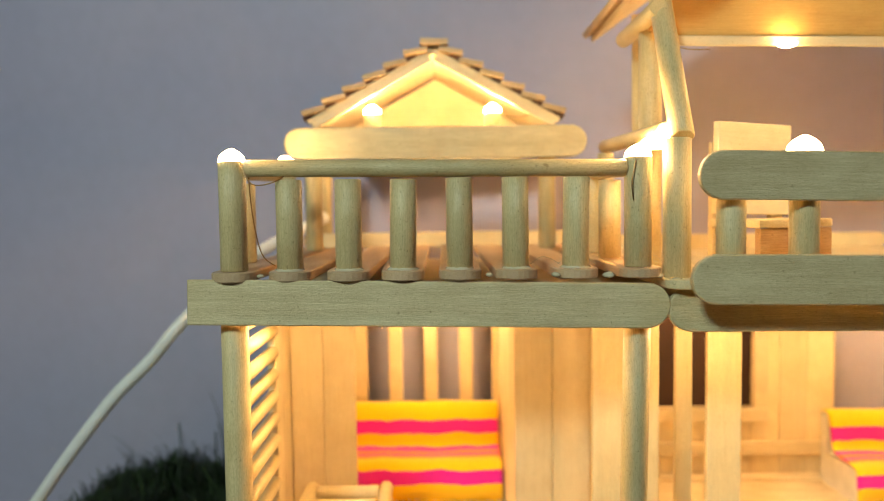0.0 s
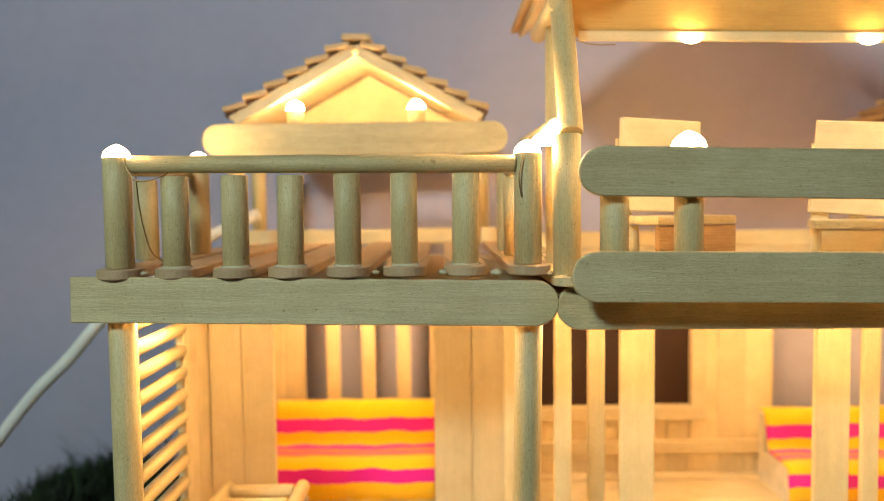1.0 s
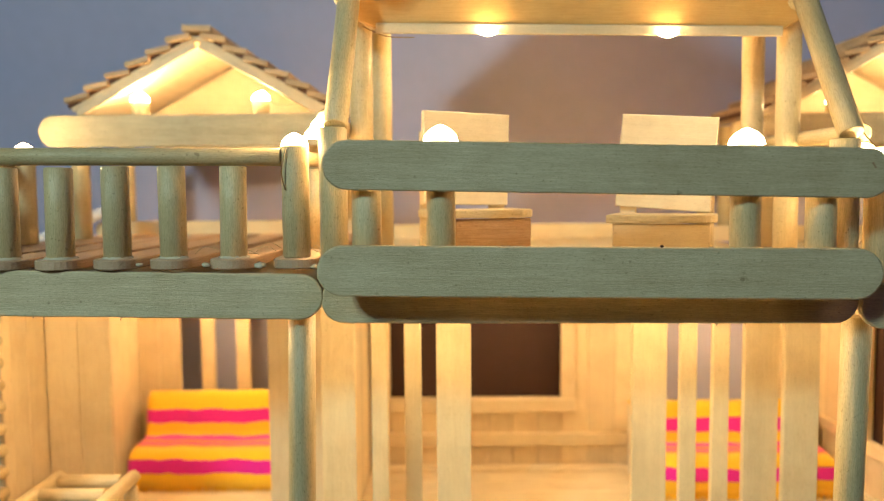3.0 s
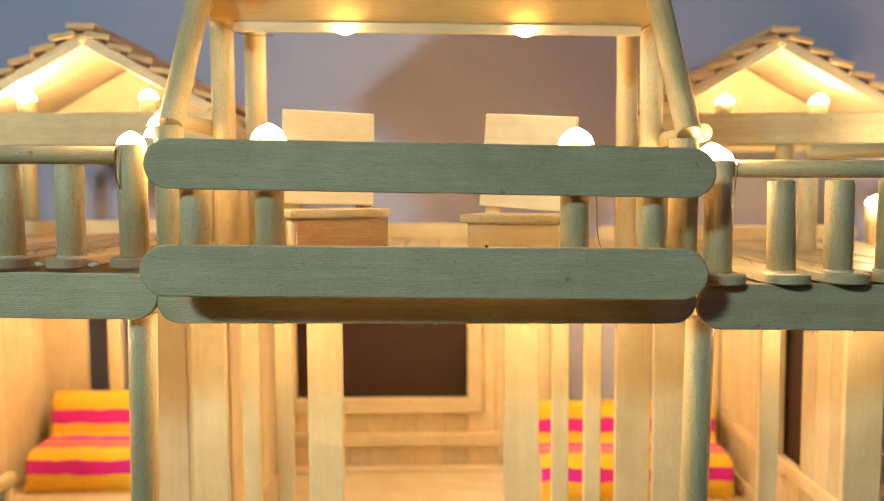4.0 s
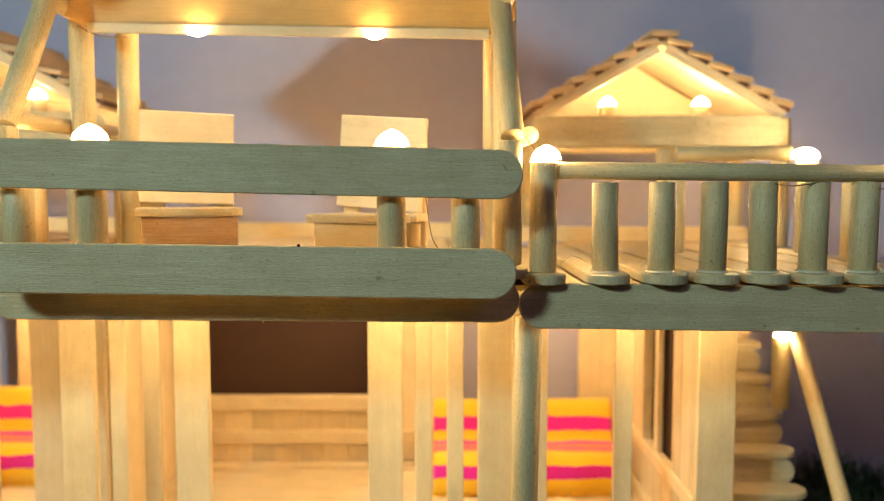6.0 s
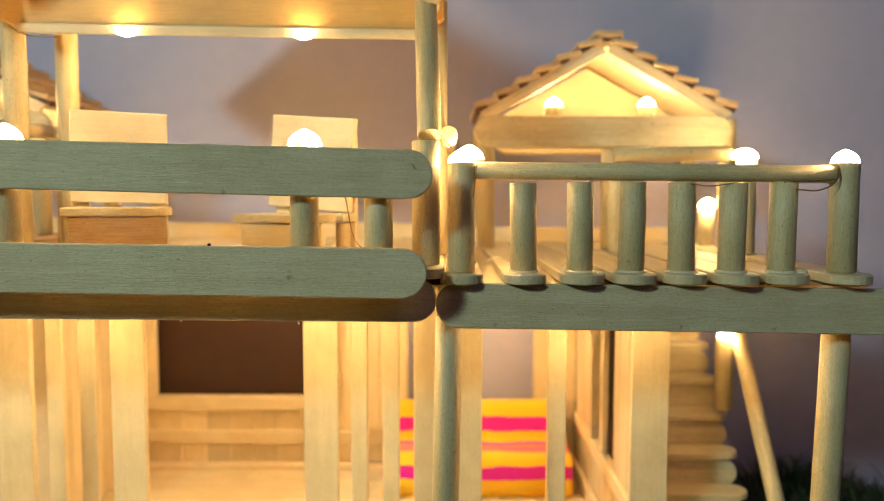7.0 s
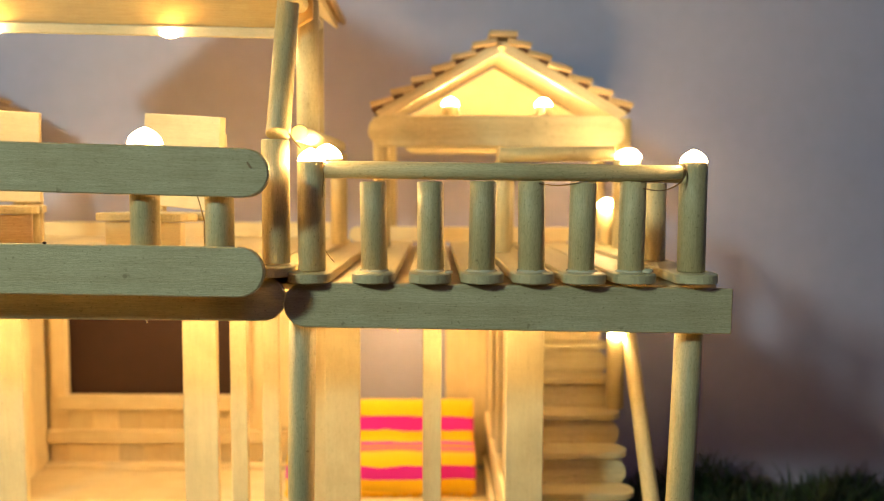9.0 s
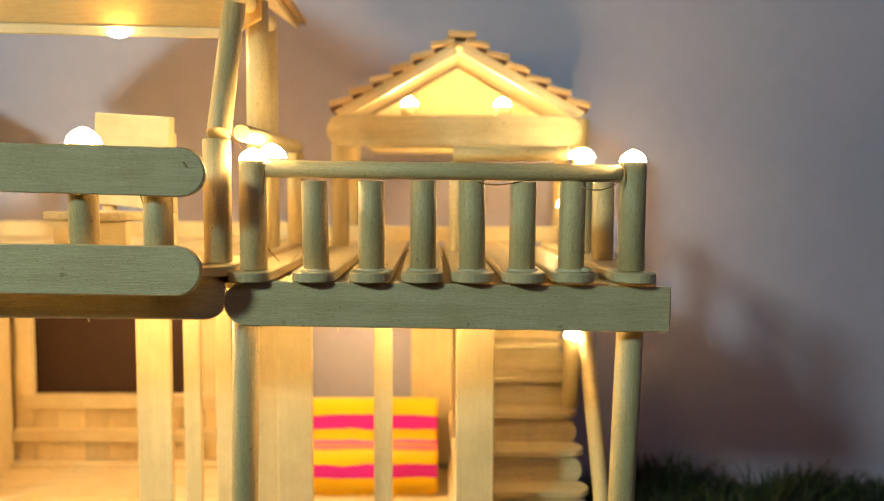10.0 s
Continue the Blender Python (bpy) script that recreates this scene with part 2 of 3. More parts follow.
def tube_mesh(name, points, size, mat, sides=8):
    """A bent round cord through the points."""
    pts = [Vector(p) for p in points]
    fine = []
    for i in range(len(pts) - 1):
        p0, p1, p2, p3 = pts[max(i - 1, 0)], pts[i], pts[i + 1], pts[min(i + 2, len(pts) - 1)]
        for k in range(6):
            t = k / 6
            fine.append(0.5 * ((2 * p1) + (p2 - p0) * t + (2 * p0 - 5 * p1 + 4 * p2 - p3) * t * t + (3 * p1 - p0 - 3 * p2 + p3) * t ** 3))
    fine.append(pts[-1])
    bm = bmesh.new()
    rings = []
    for i, p in enumerate(fine):
        d = (fine[min(i + 1, len(fine) - 1)] - fine[max(i - 1, 0)]).normalized()
        u = d.cross(Vector((0.3, 1, 0.2))).normalized()
        w = d.cross(u)
        rings.append([bm.verts.new((p + (u * math.cos(2 * math.pi * k / sides) + w * math.sin(2 * math.pi * k / sides)) * size / 2) * MM) for k in range(sides)])
    for a, b in zip(rings, rings[1:]):
        for k in range(sides):
            f = bm.faces.new((a[k], a[(k + 1) % sides], b[(k + 1) % sides], b[k]))
            f.smooth = True
    bm.faces.new(rings[0])
    bm.faces.new(rings[-1][::-1])
    return mesh_from(bm, name, mat)


# ---- the room ----
def wall_y(x):
    """The plaster wall stands slightly askew to the model."""
    return 314 - 0.105 * (x - 150)


def slab_bm(corners, z0, z1):
    bm = bmesh.new()
    low, high = [[bm.verts.new((x * MM, y * MM, z * MM)) for x, y in corners] for z in (z0, z1)]
    bm.faces.new(low[::-1])
    bm.faces.new(high)
    for i in range(len(corners)):
        j = (i + 1) % len(corners)
        bm.faces.new((low[i], low[j], high[j], high[i]))
    return bm


def slab(name, corners, z0, z1, mat, label, category):
    return tagged(new(name, mesh_from(slab_bm(corners, z0, z1), name, mat)), label, category, "", "structure")


W0, W1 = wall_y(-420), wall_y(720)
slab("wall_north", ((-420, W0), (720, W1), (720, W1 + 20), (-420, W0 + 20)), -80, 430, WALL, "blue-grey painted plaster wall behind the model", "wall")
slab("ground", ((-420, -60), (720, -60), (720, W1 - 0.2), (-420, W0 - 0.2)), -80, -45, TABLE, "dark brown table that carries the model", "table top")
slab("base_board", ((-118, 150), (470, 150), (470, wall_y(470) - 1), (-118, wall_y(-118) - 1)), -45, 0, SOIL, "dark soil-coloured base board under the model", "base board")

# ---- the model house: lower storey ----
FLOOR, CEIL = 10.0, 97.0
base = thing("house_floor", (130, 170, 0), "pale wooden stick floor of the model house", "floor", kind="structure")
part("floor_slab", slab_bm(((-29, 172), (290, 172), (290, 298), (176, 298), (176, 310), (-29, 310)), 0, 7.8), PLANK, base)
for i in range(13):
    plank("plank", base, (-29, 177 + 10.1 * i, 9), (289.5 if i < 12 else 176, 177 + 10.1 * i, 9), (0, 0, 1), 9.9)

ceiling_bm = slab_bm(((-25, 170), (286, 170), (286, 298), (176, 298), (176, 310), (-25, 310)), 95.2, 96.4)
tagged(new("ceiling_panel", mesh_from(ceiling_bm, "ceiling_panel", PLANK)), "pale wooden panel under the upper deck", "ceiling", "", "structure")


def post(x, y, z0, z1, size=6.2, label="round wooden dowel post at the porch front", lean=0.0):
    ob = thing("porch_post", (x, y, z0), label, "post", "porch posts")
    dowel("shaft", ob, (x + lean, y, z0), (x, y, z1), size)
    return ob


for x, z1, lean in ((-20.4, 92.5, 0), (70.2, 90.5, -1.5), (193.8, 89, -1.5), (281.3, 90, -2.4)):
    post(x, 173.2, FLOOR, z1, lean=lean)


def plank_wall(name, a, b, facing, z0, z1, label, holes=(), width=9.9):
    """Upright planks side by side from a to b; holes are stretches (from, to, low, high) left open."""
    a, b = Vector((*a, 0)), Vector((*b, 0))
    ob = thing(name, ((a.x + b.x) / 2, (a.y + b.y) / 2, z0), label, "wall", kind="structure")
    way = (b - a).normalized()
    length = (b - a).length
    cuts = sorted({0.0, length, *[h[0] for h in holes], *[h[1] for h in holes]})
    for lo, hi in zip(cuts, cuts[1:]):
        count = max(1, round((hi - lo) / width))
        w = (hi - lo) / count
        hole = next((h for h in holes if h[0] <= lo and hi <= h[1]), None)
        for i in range(count):
            at = a + way * (lo + w * (i + 0.5))
            for low, high in (((z0, hole[2]), (hole[3], z1)) if hole else ((z0, z1),)):
                if high - low > 0.5:
                    plank("plank", ob, (at.x, at.y, low), (at.x, at.y, high), facing, round(w - 0.12, 2))
    return ob


SOUTH = (0, -1, 0)
plank_wall("wall_left_front", (-20.6, 236), (-0.8, 236), SOUTH, FLOOR, 95, "pale upright plank wall beside the alcove")
back_left = plank_wall("wall_left_back", (-20.6, 306), (71, 306), SOUTH, FLOOR, 95, "pale plank back wall with a barred window", ((16.6, 66.2, 38, 92),))
for x in (7.2, 21.2, 35.2):
    plank("window_bar", back_left, (x, 305.4, 36), (x, 305.4, 94), SOUTH, 5.4)
plank_wall("wall_left_pier", (48, 234), (71, 234), SOUTH, FLOOR, 95, "pale plank pier between two rooms")
plank_wall("wall_left_pier_side", (49.2, 235.2), (49.2, 304.8), (-1, 0, 0), FLOOR, 95, "pale plank side wall of the alcove")
plank_wall("wall_middle_side", (71.2, 235.2), (71.2, 296), (1, 0, 0), FLOOR, 95, "pale plank side wall of the middle room")
middle = plank_wall("wall_middle_back", (72.4, 298), (178, 298), SOUTH, FLOOR, 95, "pale plank back wall with a wide dark window", ((7.8, 74, 38, 88),))
part("window_pane", box_bm(74, 156, 300.2, 301.4, 36, 94), DARK, middle, "dark brown window backing")
plank("window_sill", middle, (77.5, 295.4, 35.4), (151.5, 295.4, 35.4), SOUTH, 5.2, 3.0)
plank("window_frame", middle, (149, 295.8, 38), (149, 295.8, 92), SOUTH, 5.4)
plank("window_frame", middle, (77.6, 295.8, 38), (77.6, 295.8, 92), SOUTH, 5.4)
plank("ledge", middle, (72.6, 295.4, 22), (177.5, 295.4, 22), SOUTH, 4.8, 3.0)
plank("skirting", middle, (72.6, 294, 10.9), (177.5, 294, 10.9), (0, 0, 1), 4.6, 1.8)
right_back = plank_wall("wall_right_back", (178.1, 298), (243.8, 298), SOUTH, FLOOR, 95, "pale plank back wall with an open window", ((0.3, 49.3, 34, 92),))
right_side = plank_wall("wall_right_side", (245, 205.4), (245, 296.8), (-1, 0, 0), FLOOR, 95, "pale plank side wall with a dark window", ((25, 53, 33, 92),))
# Added dark sheet takes the place of the shade beyond this opening.
part("window_pane", box_bm(246.4, 247.4, 228, 262, 30, 94), DARK, right_side, "dark sheet standing in for the shade behind the window")
plank("window_sill", right_side, (243.2, 206.5, 31), (243.2, 292, 31), (-1, 0, 0), 4.2, 1.4)
plank("window_bar", right_side, (244.4, 246, 33), (244.4, 246, 92), (-1, 0, 0), 3.6)
plank("window_frame", right_side, (243.4, 260, 33), (243.4, 260, 92), (-1, 0, 0), 3.2)
plank("skirting", right_side, (242.8, 207, 12.6), (242.8, 296, 12.6), (-1, 0, 0), 5.0)

# slatted screen across the porch
for x, w in ((72.4, 9.6), (83.8, 4.7), (93.0, 4.7), (104.3, 9.6), (158.2, 9.6), (168.9, 4.7), (177.8, 4.7), (188.9, 9.6), (198.2, 9.6), (222.8, 5.0)):
    y = 213 if x < 194 else 209 if x < 200 else 204.5
    ob = thing("screen_slat", (x, y, FLOOR), "flat upright wooden stick of the porch screen" if w > 6 else "narrow upright wooden strip of the porch screen", "slat", "porch screen slats")
    plank("strip", ob, (x, y, FLOOR), (x, y, 95), SOUTH, w, 2.0, SLAT)
ob = thing("corner_post", (247.6, 204, FLOOR), "flat wooden corner stick at the end of a side wall", "post")
plank("front_strip", ob, (247.6, 204, FLOOR), (247.6, 204, 95), SOUTH, 10.2, 2.0, SLAT)

# louvred side of the porch
louvre = thing("louvre_screen", (-20.4, 190, FLOOR), "side screen of round wooden rods", "screen")
for i in range(13):
    z = 90 - 6.05 * i
    dowel("rod", louvre, (-20.4, 177, z), (-20.4, 210, z), 3.7, sides=10)
plank("side_strip", louvre, (-20.6, 212, FLOOR), (-20.6, 212, 95), (1, 0, 0), 5.0, 2.4)
plank_wall("wall_left_side", (-21.8, 215), (-21.8, 307), (1, 0, 0), FLOOR, 95, "pale plank side wall of the porch")


# ---- sofas ----
def sofa(x0, x1, y_back, sag, label):
    ob = thing("sofa", ((x0 + x1) / 2, y_back - 18, FLOOR), label, "sofa", "sofas")
    part("body", box_bm(x0 + 0.6, x1 - 0.6, y_back - 27, y_back - 1, FLOOR, 22.2), CARD, ob, "white card body")
    part("back_board", box_bm(x0 + 0.6, x1 - 0.6, y_back - 6.4, y_back - 1.2, 22.2, 38.2 - sag), CARD, ob)
    line = [(-2, 39.5 - sag), (-5.5, 40.2 - sag), (-7.6, 39 - sag), (-8.6, 34 - sag / 2), (-10, 27), (-11.5, 24.4), (-13.5, 23.6), (-24, 23.4), (-27.2, 22.6), (-28.4, 20.4), (-28.9, 15), (-29.2, 11.2)]
    total = [0.0]
    for p, q in zip(line, line[1:]):
        total.append(total[-1] + math.dist(p, q))
    bm = bmesh.new()
    uv = bm.loops.layers.uv.new("UVMap")
    cols = 40
    grid = []
    for j, (dy, z) in enumerate(line):
        row = []
        for i in range(cols + 1):
            u = i / cols
            n = noise.noise(Vector((u * 5 + x0, j * 0.6, 1.3)))
            edge = noise.noise(Vector((u * 9, j, x0)))
            drop = -1.3 * abs(noise.noise(Vector((u * 14, 7.7, x0)))) if j == len(line) - 1 else 0
            row.append(bm.verts.new(((x0 + (x1 - x0) * u + edge * 0.35 * (i in (0, cols))) * MM, (y_back + dy + n * 0.7) * MM, (z + n * 0.6 * (j > 0) + drop) * MM)))
        grid.append(row)
    for j in range(len(line) - 1):
        for i in range(cols):
            f = bm.faces.new((grid[j][i], grid[j][i + 1], grid[j + 1][i + 1], grid[j + 1][i]))
            f.smooth = True
            for loop, (a, b) in zip(f.loops, ((i, j), (i + 1, j), (i + 1, j + 1), (i, j + 1))):
                loop[uv].uv = (a / cols, total[b] / total[-1])
    cover = part("cover", bm, CLOTH, ob, "striped yellow, magenta and orange woven cloth")
    thick = cover.modifiers.new("thick", "SOLIDIFY")
    thick.thickness, thick.offset = 0.0007, 1
    fringe = bmesh.new()
    rnd = random.Random(int(x0) + 400)
    for i in range(int((x1 - x0) / 0.8)):
        x = x0 + 0.8 * i + rnd.uniform(-0.2, 0.2)
        y = y_back - 29.9
        tip = rnd.uniform(-0.5, 0.5)
        v = [fringe.verts.new(((x + dx + t) * MM, (y + dy) * MM, z * MM)) for dx, dy, z, t in ((-0.35, 0, 12.2, 0), (0.35, 0, 12.2, 0), (0.25, -0.6, FLOOR + 0.2, tip), (-0.25, -0.6, FLOOR + 0.2, tip), (0, -0.5, 12.0, 0))]
        fringe.faces.new(v[:4])
        fringe.faces.new((v[4], v[1], v[2]))
        fringe.faces.new((v[4], v[0], v[3]))
    part("fringe", fringe, FRINGE, cover, "yellow cloth fringe")
    return ob


FRINGE = plain("yellow_fringe", (0.90, 0.52, 0.015), 0.9)
sofa(-14.2, 47.4, 304.6, 0.0, "small sofa under a striped yellow and magenta cloth")
sofa(171, 238, 294.6, 2.3, "small sofa under a striped cloth by the open window")

# ---- rod table on the porch ----
table = thing("rod_table", (-2, 208, FLOOR), "low table made of round wooden rods", "table")
for x in (-13, 9):
    dowel("side_rod", table, (x, 190, 34), (x, 226, 34), 4.0, STICK)
    for y in (193, 223):
        dowel("leg", table, (x, y, FLOOR), (x, y, 32), 4.0, STICK)
for y in (192, 201.5, 211, 221.5):
    dowel("cross_rod", table, (-11, y, 34.2), (7, y, 34.2), 3.8, STICK)

# ---- fascias ----
for a, b, ends, word in (((-29, 168, 97), (76, 168, 95), (False, True), "square-cut at one end"), ((75.6, 168.2, 94.2), (191, 168.2, 93.4), (True, True), "rounded at both ends"), ((190.8, 167, 92.4), (288.2, 167, 91), (True, False), "weathered, square-cut at one end")):
    ob = thing("fascia_stick", ((a[0] + b[0]) / 2, a[1], a[2] - 5), "flat wooden craft stick fascia, " + word, "fascia", "fascia sticks")
    face = stick("face", ob, a, b, SOUTH, 9.9, 2.0, ends, seg=12)
    rnd = random.Random(int(a[0]))
    for i in range(2):
        f = rnd.uniform(0.2, 0.9)
        x, z = a[0] + (b[0] - a[0]) * f, a[2] + (b[2] - a[2]) * f - 4.9
        plank("splinter", face, (x, a[1] - 0.6, z), (x + rnd.uniform(-0.5, 0.5), a[1] - 0.7, z - rnd.uniform(0.3, 0.9)), SOUTH, 0.3, 0.3)

# ---- decks ----
LEFT_X = (-19.6, -7.2, 5.8, 17.8, 30.4, 42.8, 56.0, 69.8)
RIGHT_X = (196.4, 210.2, 222.6, 233.9, 245.0, 256.0, 267.0, 280.4)


def deck(name, xs, z, y0, label, ends=(True, False), width=9.4, mat=None):
    ob = thing(name, (sum(xs) / len(xs), 220, z - 4), label, "deck", kind="structure")
    rnd = random.Random(int(xs[0]) + 90)
    for x in xs:
        stick("plank", ob, (x, y0 + rnd.uniform(-0.6, 0.6), z), (x + rnd.uniform(-0.7, 0.7), 281, z + rnd.uniform(-0.2, 0.2)), (0, 0, 1), width, 2.2, ends, mat, seg=12)
    return ob


deck("deck_left", LEFT_X, 102.3, 165.9, "upper deck of spaced reddish wooden sticks", mat=DECK)
deck("deck_right", RIGHT_X, 98.2, 162.6, "upper deck of wooden sticks with narrow gaps")
deck("deck_middle", [89.0 + 10.3 * i for i in range(10)], 99.8, 168.6, "upper deck of close wooden sticks", (False, False), 9.9)
for x, z in ((79.0, 99.9), (188.4, 99.4)):
    ob = thing("end_plank", (x, 220, z - 1), "single deck stick with a round end under the balcony corner", "plank", "balcony end planks")
    stick("face", ob, (x, 163.6, z), (x, 280, z), (0, 0, 1), 8.6, 2.2, (True, False), seg=12)
for a, b in (((-24, 280, 105.4), (72, 280, 105.4)), ((76, 282, 103.4), (188, 282, 103.4)), ((192, 280, 102), (286, 280, 102))):
    ob = thing("deck_curb", ((a[0] + b[0]) / 2, 281, a[2] - 5), "wooden stick set on edge along the deck's rear", "curb", "deck curbs")
    stick("face", ob, a, b, SOUTH, 5.4, 2.4, mat=SLAT)


# ---- railings ----
def glue_ring(parent, x, y, z):
    """A low glossy collar of dried glue round a dowel's foot."""
    rnd = random.Random(int(x * 10))
    bm = bmesh.new()
    sides = 12
    outer = [rnd.uniform(3.0, 3.7) for _ in range(sides)]
    rings = []
    for f, h in ((1.0, -0.05), (0.9, 0.18), (0.0, 0.5)):
        rings.append([bm.verts.new(((2.9 + (o - 2.9) * f) * math.cos(2 * math.pi * i / sides) * MM, (2.9 + (o - 2.9) * f) * math.sin(2 * math.pi * i / sides) * MM, h * MM)) for i, o in enumerate(outer)])
    for a, b in zip(rings, rings[1:]):
        for i in range(sides):
            f = bm.faces.new((a[i], a[(i + 1) % sides], b[(i + 1) % sides], b[i]))
            f.smooth = True
    part("glue", bm, GLUE, parent, "clear dried glue", pose(x * MM, y * MM, z * MM))


def railing(xs, y, z0, z1, top_a, top_b, corner_z, label, skip=()):
    ob = thing("railing", ((xs[0] + xs[-1]) / 2, y, z0), label, "railing", "deck railings")
    for i, x in enumerate(xs):
        if i in (0, len(xs) - 1):
            dowel("post", ob, (x, y, z0), (x, y, corner_z), 6.1)
        else:
            rnd = random.Random(i * 7 + int(xs[0]))
            rod = dowel("baluster", ob, (x, y, z0), (x + rnd.uniform(-0.3, 0.3), y, z1 - rnd.uniform(0, 0.3)), 5.9)
            glue_ring(rod, x, y, z0)
    dowel("top_rail", ob, top_a, top_b, 3.9)
    return ob


railing(LEFT_X, 171.2, 103.4, 123.6, (-16.6, 170.6, 126), (67, 170.6, 125.2), 127.6, "wooden dowel railing with seven gaps")
# The dark band on one post is the balcony rail's cast shadow.
railing(RIGHT_X, 170.6, 99.3, 119.2, (199.4, 170.2, 121.6), (277.6, 170.2, 120.8), 123.4, "wooden dowel railing, shadow of the balcony rail on one post")
for x, z in ((78.2, 131.4), (188.6, 128)):
    ob = thing("corner_post", (x, 170.4, 100.9), "round wooden post at the balcony corner", "post", "balcony corner posts")
    dowel("shaft", ob, (x, 170.4, 100.9), (x, 170.4, z), 6.2)
balcony = thing("balcony_railing", (133, 158, 97), "balcony front of two long flat sticks on short dowels", "railing")
stick("top_rail", balcony, (78.2, 156.2, 122.9), (190.4, 156.2, 120.2), SOUTH, 9.9, 2.0, seg=14)
stick("bottom_rail", balcony, (76.8, 156.2, 101.8), (189.2, 156.2, 100.3), SOUTH, 10.2, 2.0, seg=14)
for x, z in ((86.4, 119), (101.6, 127.6), (163.6, 126.4), (179, 118)):
    dowel("baluster", balcony, (x, 160.6, 99.4), (x, 160.6, z), 6.0)
for x in (90, 133, 176):
    plank("bracket", balcony, (x, 157.3, 100.4), (x, 170, 100.4), (0, 0, 1), 6.0, 1.6)


def side_rail(x, z0, z, posts, label, y1=226):
    ob = thing("side_railing", (x, 200, z0), label, "railing", "side railings")
    dowel("top_rail", ob, (x, 174.6, z), (x, y1, z + 1.2), 3.6)
    for y, top, px in posts:
        dowel("post", ob, (px, y, z0), (px, y, top), 5.8)
    return ob


side_rail(-21.4, 103.4, 125.6, ((199, 123.6, -24.2), (224.5, 130, -18.6)), "wooden dowel side railing with a taller rear post")
side_rail(69.6, 103.4, 125.2, ((199, 123.4, 69.6), (222.5, 130, 69.6)), "wooden dowel side railing beside the balcony")
side_rail(280.4, 99.3, 121.4, ((200, 119.4, 280.4), (226, 127, 280.4)), "wooden dowel side railing above the stairs")
ob = thing("cross_rail", (258, 226, 99.3), "short wooden dowel rail before the pavilion", "railing")
dowel("top_rail", ob, (242, 226, 128), (275.5, 226, 128.4), 4.4)
dowel("post", ob, (243.4, 228.6, 99.3), (243.4, 228.6, 126), 5.0)
ob = thing("newel_post", (281, 261, 99.3), "short wooden newel post with a light on top", "post")
dowel("shaft", ob, (281, 261, 99.3), (281, 261, 112.4), 5.0)


for x, z, dz in ((76.2, 133.4, 1.4), (193.6, 129.6, 1.2)):
    ob = thing("balcony_side_rail", (x, 205, z), "thin round wooden rail running back from the balcony corner", "rail", "balcony side rails")
    dowel("rod", ob, (x, 172.6, z), (x + 0.4, 238, z + dz), 4.0)
    dowel("post", ob, (x + 0.4, 236.5, 101), (x + 0.4, 236.5, z + dz - 2), 5.0)

# ---- pavilions ----
def pavilion(xc, half, y, z_eave, z_peak, band, posts, stubs, label, z_deck, deep):
    ob = thing("pavilion", (xc, y + 25, z_deck), label, "pavilion", "deck pavilions")
    x0, x1, yb, zb = band
    stick("band", ob, (x0, yb, zb), (x1, yb, zb), SOUTH, 9.8, 2.0, seg=12)
    for px, py in posts:
        dowel("post", ob, (px, py, z_deck), (px, py, 141), 5.6)
    y_end = y + deep
    for px in stubs:
        dowel("stub_post", ob, (px, y + 4, 134), (px, y + 4, z_eave + 3.4), 5.6)
    for py in (y + 3.2, y_end - 4):
        stick("tie_beam", ob, (xc - half + 7, py, z_eave - 6.6), (xc + half - 7, py, z_eave - 6.6), SOUTH, 7.6, 2.0)
    rise = (z_peak - z_eave) / half
    for s in (-1, 1):
        n = Vector((s * rise, 0, 1)).normalized()
        # roof board under the shingles, and the rafter at its rim
        mid = Vector((xc + s * half / 2, (y + y_end) / 2, (z_peak + z_eave) / 2))
        bm = prism([(-(y_end - y) / 2, -math.hypot(half, z_peak - z_eave) / 2), ((y_end - y) / 2, -math.hypot(half, z_peak - z_eave) / 2), ((y_end - y) / 2, math.hypot(half, z_peak - z_eave) / 2), (-(y_end - y) / 2, math.hypot(half, z_peak - z_eave) / 2)], 1.6)
        part("roof_board", bm, PLANK, ob, "", axes((0, 1, 0), n, mid + n * 0.4))
        plank("rafter", ob, Vector((xc + s * 1.0, y + 1, z_peak - 1.6)), Vector((xc + s * (half - 1), y + 1, z_eave - 0.6)), SOUTH, 2.8, 1.8)
        for i in range(6):
            dx = 5.6 + (half - 7.2) / 5 * i
            z = z_peak + 3.2 - rise * dx
            tilt = math.radians(10 + (i % 3) * 2)
            stick("shingle", ob, (xc + s * dx, y - 1.6 + (i % 2) * 0.5, z), (xc + s * dx, y_end + 2, z), (s * math.sin(tilt), 0, math.cos(tilt)), 7.8, 1.8, (False, False), SHINGLE, 2)
            # Dark red-brown strip in the gap under each shingle row.
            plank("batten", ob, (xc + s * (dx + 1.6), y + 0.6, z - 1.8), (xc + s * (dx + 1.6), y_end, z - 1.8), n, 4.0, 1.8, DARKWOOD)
    stick("ridge_cap", ob, (xc + 0.4, y - 1.5, z_peak + 3.0), (xc + 0.4, y_end + 2, z_peak + 3.0), (0.03, 0, 1), 9.0, 2.0, (False, False), SHINGLE, 2)
    # rear gable board
    bm = prism([(-half + 2.4, -4), (half - 2.4, -4), (half - 2.4, 0), (0, (half - 2.4) * rise), (-half + 2.4, 0)], 1.6)
    part("gable_board", bm, PLANK, ob, "", axes((1, 0, 0), SOUTH, (xc + 0.3, y_end - 6, z_eave - 0.2)))
    return ob


